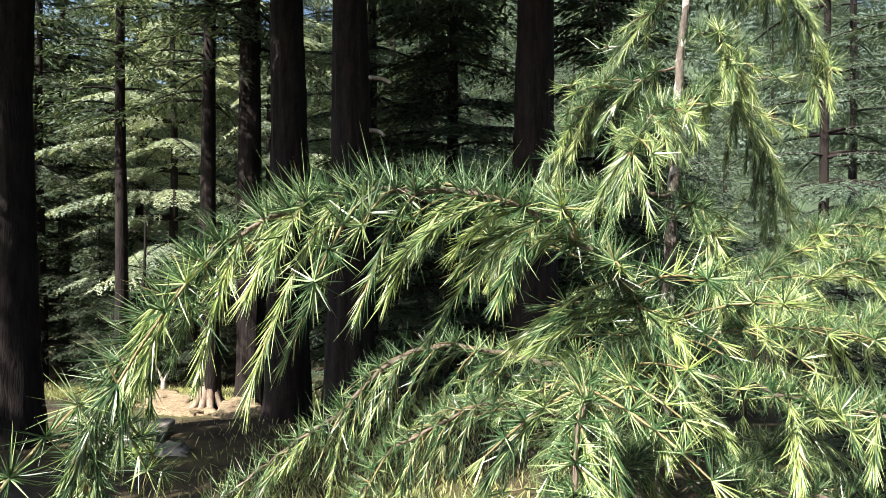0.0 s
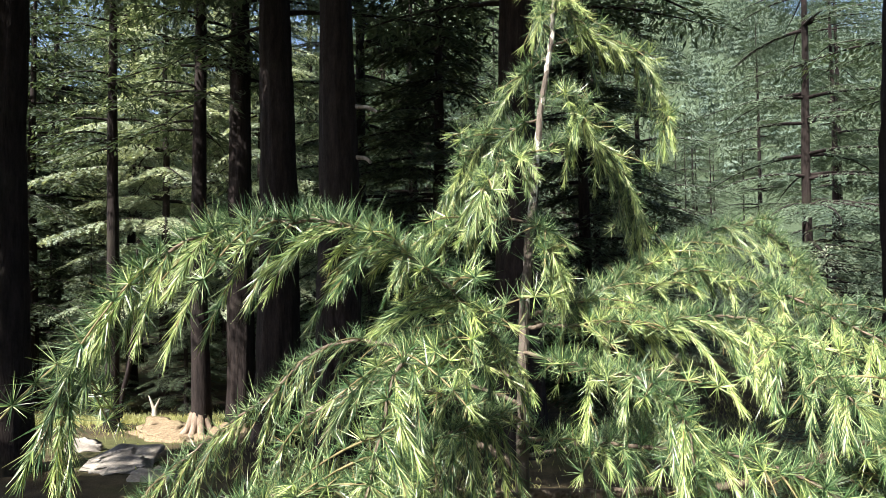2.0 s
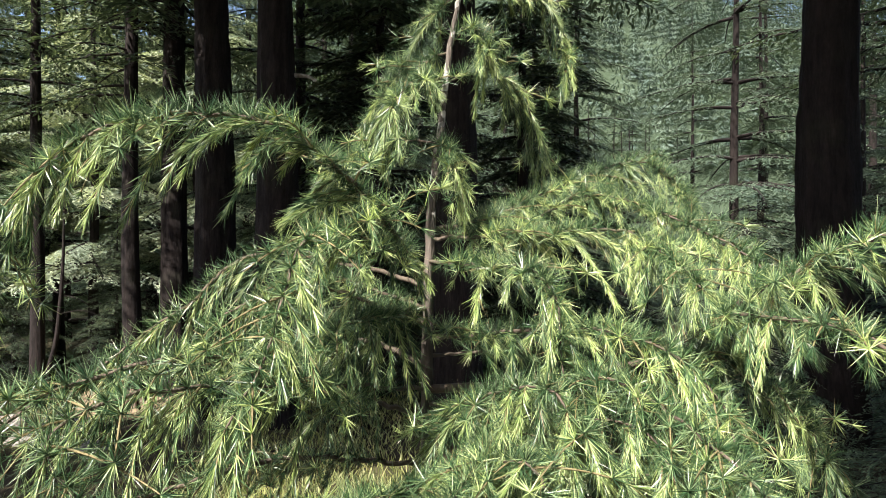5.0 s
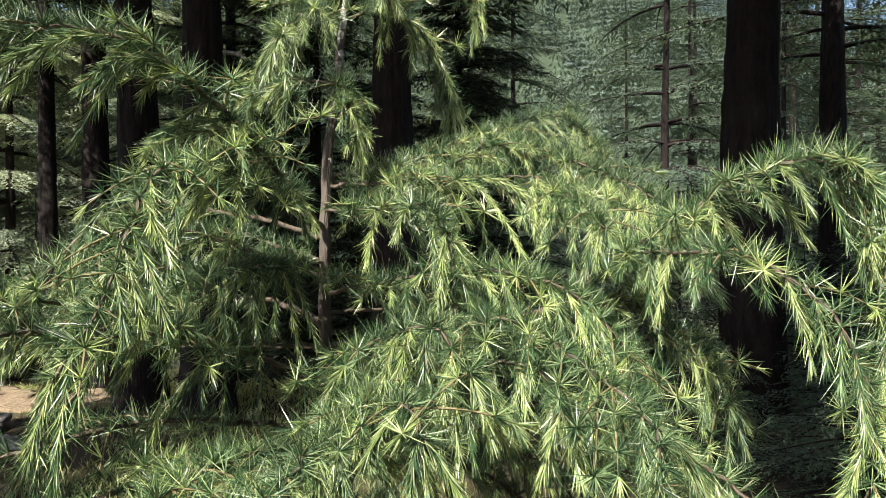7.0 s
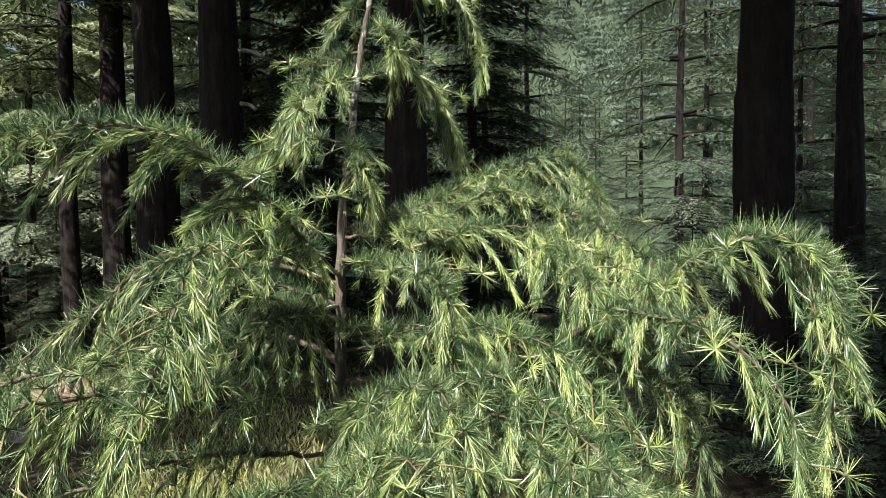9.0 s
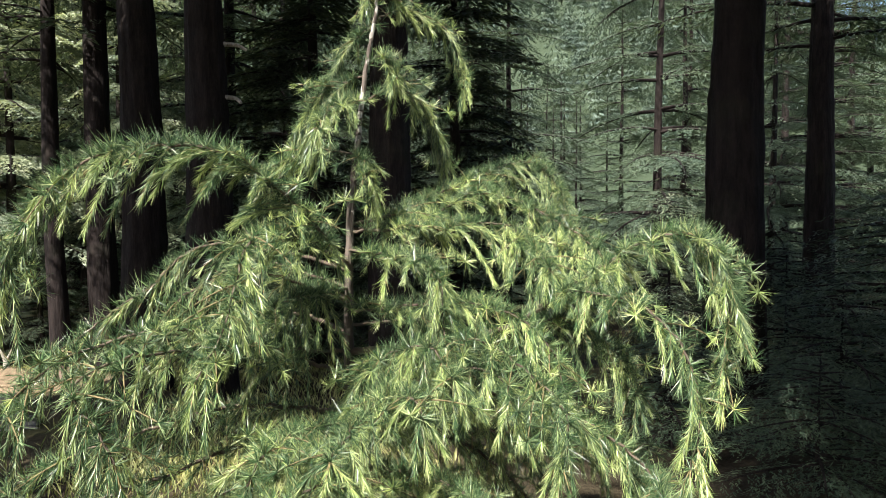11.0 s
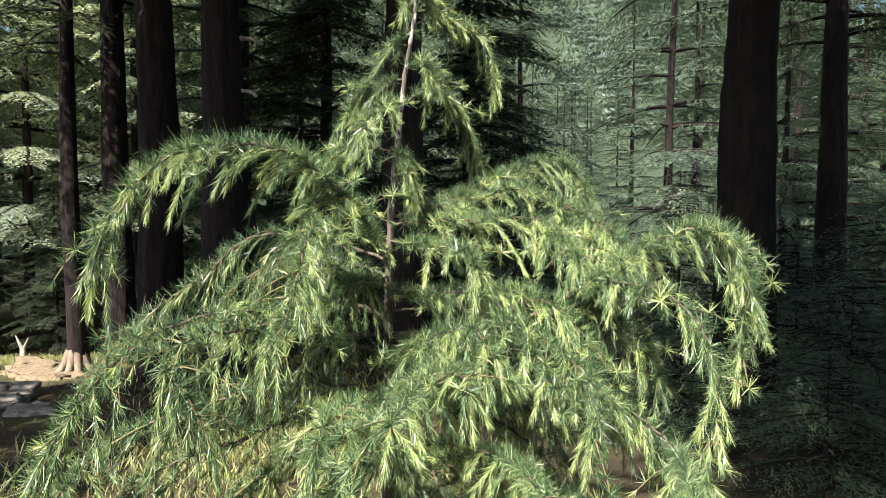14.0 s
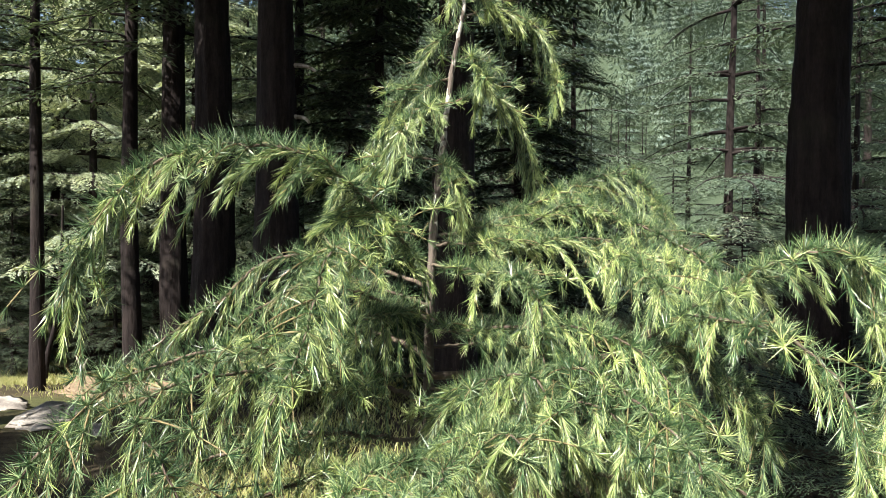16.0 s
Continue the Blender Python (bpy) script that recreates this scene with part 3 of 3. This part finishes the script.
def side_twig(wood, leaf, start, way, length, rng, young, thin=1.0):
    """A short side twig set with spurs, each a star of needles."""
    s = np.linspace(0, 1, 6)
    p = start + way * (s * length)[:, None]
    p[:, 2] -= 0.25 * length * s ** 2
    tube(wood, p, 0.0011, 0.0006, 4, 1)
    d = unit(np.gradient(p, axis=0))
    for _ in range(max(2, int(length * 105 * thin))):
        c = p[rng.integers(1, 6)]
        n = rng.integers(9, 16)
        w = unit(rng.normal(size=(n, 3))) + unit(rng.normal(size=3) * 0.6 + np.array([0, 0, 0.7]) + way * 0.4) * 0.8
        needles(leaf, np.repeat(c[None], n, 0), w, 0.023 * rng.uniform(0.65, 1.15, n), 0.00092, rng, 1 if rng.uniform() < young * 0.4 else 0)
    n = int(15 * thin)
    w = d[-1] + unit(rng.normal(size=(n, 3))) * rng.uniform(0.2, 0.7, n)[:, None]
    needles(leaf, np.repeat(p[-1][None], n, 0), w, rng.uniform(0.016, 0.024, n), 0.00092, rng, 1 if rng.uniform() < young else 0)


def branch(parent, points, thick=0.006, shoots=14, length=0.085, young=0.65, stars=26, name="branch", bare=0.0, thin=1.0):
    """A bough: its wood with hanging shoots, and its needles as a part under it."""
    rng = np.random.default_rng(int(abs(sum(points[-1]) * 1e4)) + len(points))
    wood, leaf = Geo(), Geo()
    total = sum(math.dist(a, b) for a, b in zip(points, points[1:]))
    p, run = spline(points, max(12, int(total / 0.012)))
    p[1:-1] += rng.normal(size=p[1:-1].shape) * 0.0012
    tube(wood, p, thick * 0.55, 0.0009, 7)
    d = unit(np.gradient(p, axis=0))
    n = len(p)
    first = int(n * (0.16 + bare))
    if shoots:
        for j, u in enumerate(np.linspace(0.22 + bare, 0.98, int(shoots * 2.3))):
            i = min(n - 1, int(u * n + rng.uniform(-1, 1)))
            side = unit(np.cross(d[i], [0, 0, 1])) * (1 if j % 2 else -1)
            w = unit(side * rng.uniform(0.35, 0.9) + d[i] * rng.uniform(0.4, 0.9) + np.array([0, 0, rng.uniform(-0.75, -0.05)]))
            if rng.uniform() < 0.55 * (1 - 0.6 * u):
                w = unit(side * rng.uniform(0.6, 1.0) + d[i] * rng.uniform(0.3, 0.8) + np.array([0, 0, rng.uniform(-0.2, 0.35)]))
                side_twig(wood, leaf, p[i], w, length * rng.uniform(0.5, 1.1), rng, young, thin)
            else:
                shoot(wood, leaf, p[i], w, length * rng.uniform(0.45, 1.1) * (1.0 - 0.25 * u), rng, young * 0.75, rng.uniform(0.3, 0.8), thin)
        shoot(wood, leaf, p[-1], unit(d[-1] + np.array([0, 0, -0.4])), length * 0.6, rng, young, 0.2, thin)
    if stars:
        rosettes(leaf, p[first:], d[first:], rng, int(stars * 3.0 * thin), 0.025)
        k = int(run * 2100 * thin)
        i = rng.integers(first, n, k)
        r = rng.normal(size=(k, 3))
        r = unit(r - d[i] * (r * d[i]).sum(1, keepdims=True))
        r[:, 2] += rng.uniform(0.0, 0.7, k)
        needles(leaf, p[i], d[i] * rng.uniform(0.1, 0.9, k)[:, None] + r, rng.uniform(0.016, 0.030, k), 0.00080, rng, 0)
        k = int(run * 60)
        i = rng.integers(first, n, k)
        needles(leaf, p[i], d[i] * rng.uniform(-0.3, 0.5, (k, 1)) + rng.normal(size=(k, 3)) * 0.3 + np.array([0, 0, 1.0]), rng.uniform(0.028, 0.042, k), 0.00088, rng, 0)
    ob = part(name, wood.mesh(name, [TWIG, SHOOT], True), parent)
    if leaf.n:
        part("needles", leaf.mesh("needles", [NEEDLE, YOUNG]), ob, "long soft green needles, yellow-green on new shoots")
    return ob


def sapling():
    root = tagged(new("cedar_sapling"), "young deodar cedar with arching boughs and soft drooping shoots", "tree")
    g = Geo()
    p, _ = spline(TRUNK, 130)
    p[1:] += RNG.normal(size=p[1:].shape) * 0.0008
    tube(g, p, 0.021, 0.0022, 12, 0, 0.9)
    trunk = part("trunk", g.mesh("trunk", [STEM], True), root, "slender grey-brown stem")
    g = Geo()
    lead, _ = spline([(0.2715, 0.8445, 1.50), *TRUNK[4:]], 60)
    lead[1:-1] += RNG.normal(size=lead[1:-1].shape) * 0.0007
    tube(g, lead, 0.0058, 0.0024, 10)
    part("leader", g.mesh("leader", [PALEBARK], True), trunk, "pale grey leading shoot")
    leaf = Geo()
    d = unit(np.gradient(p, axis=0))
    top = int(len(p) * 0.80)
    rosettes(leaf, p[top:], d[top:], RNG, 14, 0.032, 0)
    part("needles", leaf.mesh("needles", [NEEDLE, YOUNG]), trunk)
    # side shoots of the leader
    branch(root, [(0.315, 0.931, 1.858), (0.356, 0.965, 1.884), (0.405, 0.985, 1.883), (0.455, 1.008, 1.854), (0.477, 1.013, 1.804), (0.480, 1.015, 1.763)], 0.003, 12, 0.05, 0.85, 8)
    branch(root, [(0.305, 0.917, 1.786), (0.330, 0.906, 1.790), (0.349, 0.891, 1.755)], 0.002, 7, 0.05, 0.85, 6)
    branch(root, [(0.293, 0.890, 1.711), (0.352, 0.954, 1.747), (0.399, 1.006, 1.730), (0.430, 1.031, 1.690), (0.447, 1.047, 1.633)], 0.003, 12, 0.06, 0.75, 12)
    branch(root, [(0.299, 0.908, 1.759), (0.259, 0.945, 1.753), (0.217, 0.968, 1.735), (0.179, 0.985, 1.677)], 0.003, 11, 0.06, 0.4, 16)
    branch(root, [(0.291, 0.890, 1.711), (0.252, 0.810, 1.692), (0.226, 0.781, 1.656)], 0.002, 8, 0.06, 0.7, 8)
    branch(root, [(0.277, 0.851, 1.622), (0.232, 0.873, 1.632), (0.186, 0.906, 1.627), (0.145, 0.922, 1.607), (0.119, 0.941, 1.575)], 0.003, 11, 0.06, 0.45, 16)
    branch(root, [(0.278, 0.852, 1.619), (0.294, 0.826, 1.615), (0.309, 0.823, 1.567)], 0.002, 8, 0.055, 0.7, 8)
    branch(root, [(0.313, 0.931, 1.844), (0.289, 0.947, 1.834), (0.255, 0.971, 1.804), (0.229, 0.987, 1.746)], 0.002, 9, 0.05, 0.5, 10)
    branch(root, [(0.325, 0.967, 1.929), (0.321, 0.958, 1.945), (0.309, 0.948, 1.929), (0.303, 0.944, 1.895)], 0.002, 6, 0.05, 0.9, 4)
    branch(root, [(0.325, 0.967, 1.929), (0.335, 0.968, 1.936), (0.349, 0.956, 1.905)], 0.002, 5, 0.05, 0.9, 4)
    # the great arch and its neighbours
    branch(root, [(0.268, 0.843, 1.447), (0.209, 0.658, 1.537), (0.143, 0.614, 1.594), (0.071, 0.603, 1.609), (0.012, 0.578, 1.600), (-0.045, 0.557, 1.560), (-0.078, 0.550, 1.510), (-0.090, 0.546, 1.460)], 0.006, 27, 0.092, 0.6, 44, bare=-0.04)
    branch(root, [(0.268, 0.843, 1.450), (0.216, 0.700, 1.492), (0.167, 0.603, 1.501), (0.155, 0.552, 1.459), (0.142, 0.521, 1.398), (0.117, 0.507, 1.350)], 0.005, 16, 0.075, 0.75, 16, bare=0.04)
    branch(root, [(0.268, 0.843, 1.439), (0.168, 0.863, 1.466), (0.044, 0.855, 1.480), (-0.037, 0.842, 1.417), (-0.170, 0.823, 1.314), (-0.224, 0.815, 1.238)], 0.006, 22, 0.085, 0.25, 30, thin=0.5)
    branch(root, [(0.268, 0.843, 1.267), (0.105, 0.613, 1.384), (0.019, 0.518, 1.390), (-0.042, 0.494, 1.357), (-0.075, 0.447, 1.310), (-0.130, 0.452, 1.218)], 0.006, 22, 0.09, 0.25, 26, thin=0.7)
    branch(root, [(0.268, 0.843, 1.308), (0.142, 0.618, 1.359), (0.057, 0.500, 1.379), (0.015, 0.452, 1.360), (0.047, 0.423, 1.329), (0.069, 0.407, 1.299)], 0.005, 16, 0.085, 0.45, 18, thin=0.7)
    branch(root, [(0.268, 0.843, 1.508), (0.371, 0.927, 1.536), (0.473, 1.028, 1.585), (0.619, 1.098, 1.632), (0.668, 1.026, 1.572), (0.662, 0.983, 1.527)], 0.006, 24, 0.08, 0.55, 44, bare=-0.1)
    branch(root, [(0.268, 0.843, 1.499), (0.404, 0.835, 1.506), (0.506, 0.839, 1.510), (0.542, 0.771, 1.485), (0.554, 0.682, 1.445)], 0.005, 20, 0.085, 0.75, 24, bare=-0.1)
    branch(root, [(0.268, 0.843, 1.503), (0.393, 0.932, 1.520), (0.504, 0.943, 1.565), (0.586, 0.864, 1.529), (0.636, 0.751, 1.478), (0.645, 0.717, 1.442)], 0.005, 22, 0.08, 0.65, 30)
    branch(root, [(0.268, 0.843, 1.308), (0.404, 0.802, 1.325), (0.517, 0.734, 1.365), (0.607, 0.638, 1.452), (0.649, 0.594, 1.489), (0.688, 0.565, 1.500), (0.713, 0.549, 1.490), (0.728, 0.533, 1.454), (0.740, 0.525, 1.410)], 0.011, 24, 0.075, 0.6, 30, bare=0.28)
    branch(root, [(0.649, 0.594, 1.489), (0.693, 0.566, 1.498), (0.720, 0.541, 1.464), (0.728, 0.525, 1.395), (0.720, 0.527, 1.327)], 0.003, 13, 0.055, 0.65, 11, thin=0.8)
    branch(root, [(0.517, 0.734, 1.365), (0.567, 0.676, 1.414), (0.599, 0.548, 1.423), (0.630, 0.490, 1.401), (0.648, 0.457, 1.349), (0.649, 0.449, 1.293), (0.636, 0.439, 1.254)], 0.005, 18, 0.060, 0.6, 16, thin=0.75)
    branch(root, [(0.268, 0.843, 1.470), (0.337, 0.719, 1.467), (0.374, 0.651, 1.467), (0.392, 0.620, 1.431), (0.395, 0.609, 1.370)], 0.004, 14, 0.06, 0.8, 14)
    branch(root, [(0.268, 0.843, 1.288), (0.371, 0.675, 1.338), (0.433, 0.585, 1.371), (0.492, 0.526, 1.331), (0.510, 0.464, 1.308), (0.501, 0.450, 1.256)], 0.005, 20, 0.075, 0.6, 30)
    branch(root, [(0.268, 0.843, 1.182), (0.462, 0.838, 1.205), (0.615, 0.825, 1.186), (0.677, 0.739, 1.172), (0.764, 0.693, 1.097)], 0.007, 26, 0.08, 0.55, 40)
    branch(root, [(0.268, 0.843, 1.267), (0.301, 0.671, 1.305), (0.322, 0.579, 1.313), (0.289, 0.485, 1.305), (0.262, 0.408, 1.292)], 0.005, 16, 0.08, 0.6, 24)
    branch(root, [(0.268, 0.843, 1.410), (0.214, 0.738, 1.410), (0.168, 0.669, 1.408), (0.140, 0.634, 1.381)], 0.004, 14, 0.075, 0.5, 30)
    branch(root, [(0.268, 0.843, 1.335), (0.206, 0.882, 1.359), (0.123, 0.918, 1.369)], 0.010, 0, 0.06, 0.2, 0, bare=0.5)
    branch(root, [(0.268, 0.843, 1.308), (0.170, 0.840, 1.312), (0.093, 0.841, 1.315)], 0.004, 0, 0.05, 0.2, 0, bare=0.5)
    branch(root, [(0.268, 0.843, 1.350), (0.377, 0.954, 1.343), (0.495, 1.061, 1.353)], 0.005, 10, 0.07, 0.3, 20, bare=0.2)
    branch(root, [(0.268, 0.843, 1.233), (0.422, 0.715, 1.276), (0.560, 0.594, 1.266), (0.632, 0.522, 1.213), (0.557, 0.319, 1.230)], 0.006, 20, 0.075, 0.8, 30, thin=0.7)
    branch(root, [(0.268, 0.843, 1.162), (0.448, 0.715, 1.214), (0.606, 0.606, 1.209), (0.684, 0.608, 1.125), (0.587, 0.372, 1.179)], 0.006, 22, 0.075, 0.6, 34)
    branch(root, [(0.268, 0.843, 1.127), (0.390, 0.543, 1.209), (0.417, 0.297, 1.239), (0.500, 0.400, 1.050)], 0.006, 16, 0.075, 0.8, 28)
    branch(root, [(0.517, 0.734, 1.365), (0.581, 0.719, 1.369), (0.644, 0.686, 1.333), (0.665, 0.652, 1.277)], 0.004, 14, 0.065, 0.65, 22)
    branch(root, [(0.268, 0.843, 1.371), (0.360, 0.713, 1.397), (0.461, 0.631, 1.404), (0.524, 0.592, 1.362), (0.538, 0.559, 1.306)], 0.005, 18, 0.065, 0.7, 26)
    branch(root, [(0.268, 0.843, 1.409), (0.139, 0.862, 1.453), (0.087, 0.865, 1.437), (0.042, 0.870, 1.391)], 0.005, 10, 0.075, 0.35, 20, thin=0.6)
    branch(root, [(0.268, 0.843, 1.390), (0.126, 0.771, 1.447), (0.065, 0.770, 1.428), (0.018, 0.772, 1.396), (-0.004, 0.768, 1.344)], 0.005, 13, 0.075, 0.25, 22, thin=0.45)
    # few pale young needles on these left boughs, a darker mix for shade
    branch(root, [(0.268, 0.843, 1.213), (0.114, 0.683, 1.269), (0.012, 0.605, 1.262), (-0.115, 0.634, 1.207), (-0.135, 0.528, 1.180), (-0.152, 0.504, 1.138)], 0.006, 20, 0.085, 0.15, 28, thin=0.65)
    branch(root, [(0.268, 0.843, 1.164), (0.136, 0.667, 1.223), (0.065, 0.576, 1.221), (-0.033, 0.605, 1.182), (-0.114, 0.643, 1.107), (-0.062, 0.482, 1.126)], 0.006, 18, 0.085, 0.15, 28, thin=0.65)
    branch(root, [(0.268, 0.843, 1.127), (0.191, 0.605, 1.211), (0.127, 0.546, 1.205), (0.059, 0.602, 1.135), (0.074, 0.445, 1.151)], 0.005, 18, 0.08, 0.55, 30)
    # many pale young needles here, a lighter mix for the sunlit front
    branch(root, [(0.268, 0.843, 1.183), (0.261, 0.655, 1.249), (0.220, 0.553, 1.275), (0.193, 0.463, 1.280), (0.173, 0.458, 1.240)], 0.005, 16, 0.075, 0.85, 18)
    branch(root, [(0.268, 0.843, 1.127), (0.262, 0.561, 1.216), (0.247, 0.459, 1.249), (0.222, 0.428, 1.246), (0.188, 0.493, 1.181)], 0.005, 16, 0.075, 0.85, 18)
    branch(root, [(0.268, 0.843, 1.233), (0.300, 0.678, 1.318), (0.344, 0.595, 1.360), (0.376, 0.542, 1.367), (0.393, 0.517, 1.342)], 0.005, 14, 0.07, 0.85, 14)
    branch(root, [(0.268, 0.843, 1.193), (0.374, 0.671, 1.288), (0.421, 0.587, 1.334), (0.450, 0.542, 1.336), (0.458, 0.508, 1.315)], 0.005, 14, 0.07, 0.85, 14)
    branch(root, [(0.268, 0.843, 1.163), (0.312, 0.621, 1.271), (0.334, 0.538, 1.314), (0.348, 0.493, 1.324), (0.355, 0.476, 1.309)], 0.005, 12, 0.07, 0.85, 14)
    # the lower tiers
    rng = np.random.default_rng(21)
    for j in range(46):
        z = 1.26 - 0.42 * (j / 30) if j < 30 else 0.84 - 0.5 * ((j - 30) / 16)
        z += rng.uniform(-0.02, 0.02)
        az = j * 2.4 + rng.uniform(-0.3, 0.3)
        reach = (0.50 + 0.40 * (1.26 - z)) * rng.uniform(0.75, 1.1)
        if math.sin(az) < -0.2:
            reach = min(reach, 0.54)
        rise = rng.uniform(0.02, 0.10)
        ox, oy = math.cos(az), math.sin(az)
        if ox > 0.25:
            reach *= 0.80
        if j in (0, 2, 3, 6, 7, 9, 12) or z > 0.9 and ox < 0.1 and oy > -0.45 and j % 3:
            continue
        sparse = z > 0.95 and ox < -0.2 and oy > -0.6
        pts = [(0.268 + ox * reach * s, 0.84 + oy * reach * s, z + rise * math.sin(s * 2.4) * 1.2 - 0.22 * s ** 3) for s in (0.0, 0.3, 0.6, 0.85, 1.0)]
        # needle mix is darker on the left, lighter in front, as the light falls
        branch(root, pts, 0.007, 17 if sparse else 20, 0.085, 0.75 if oy < -0.3 and ox > -0.3 else 0.2 if ox < -0.2 else 0.45, 30, thin=(0.28 if sparse else 0.45) if z > 0.85 else 0.18)


ground()
sapling()
forest()
forest_floor()
far_woods()
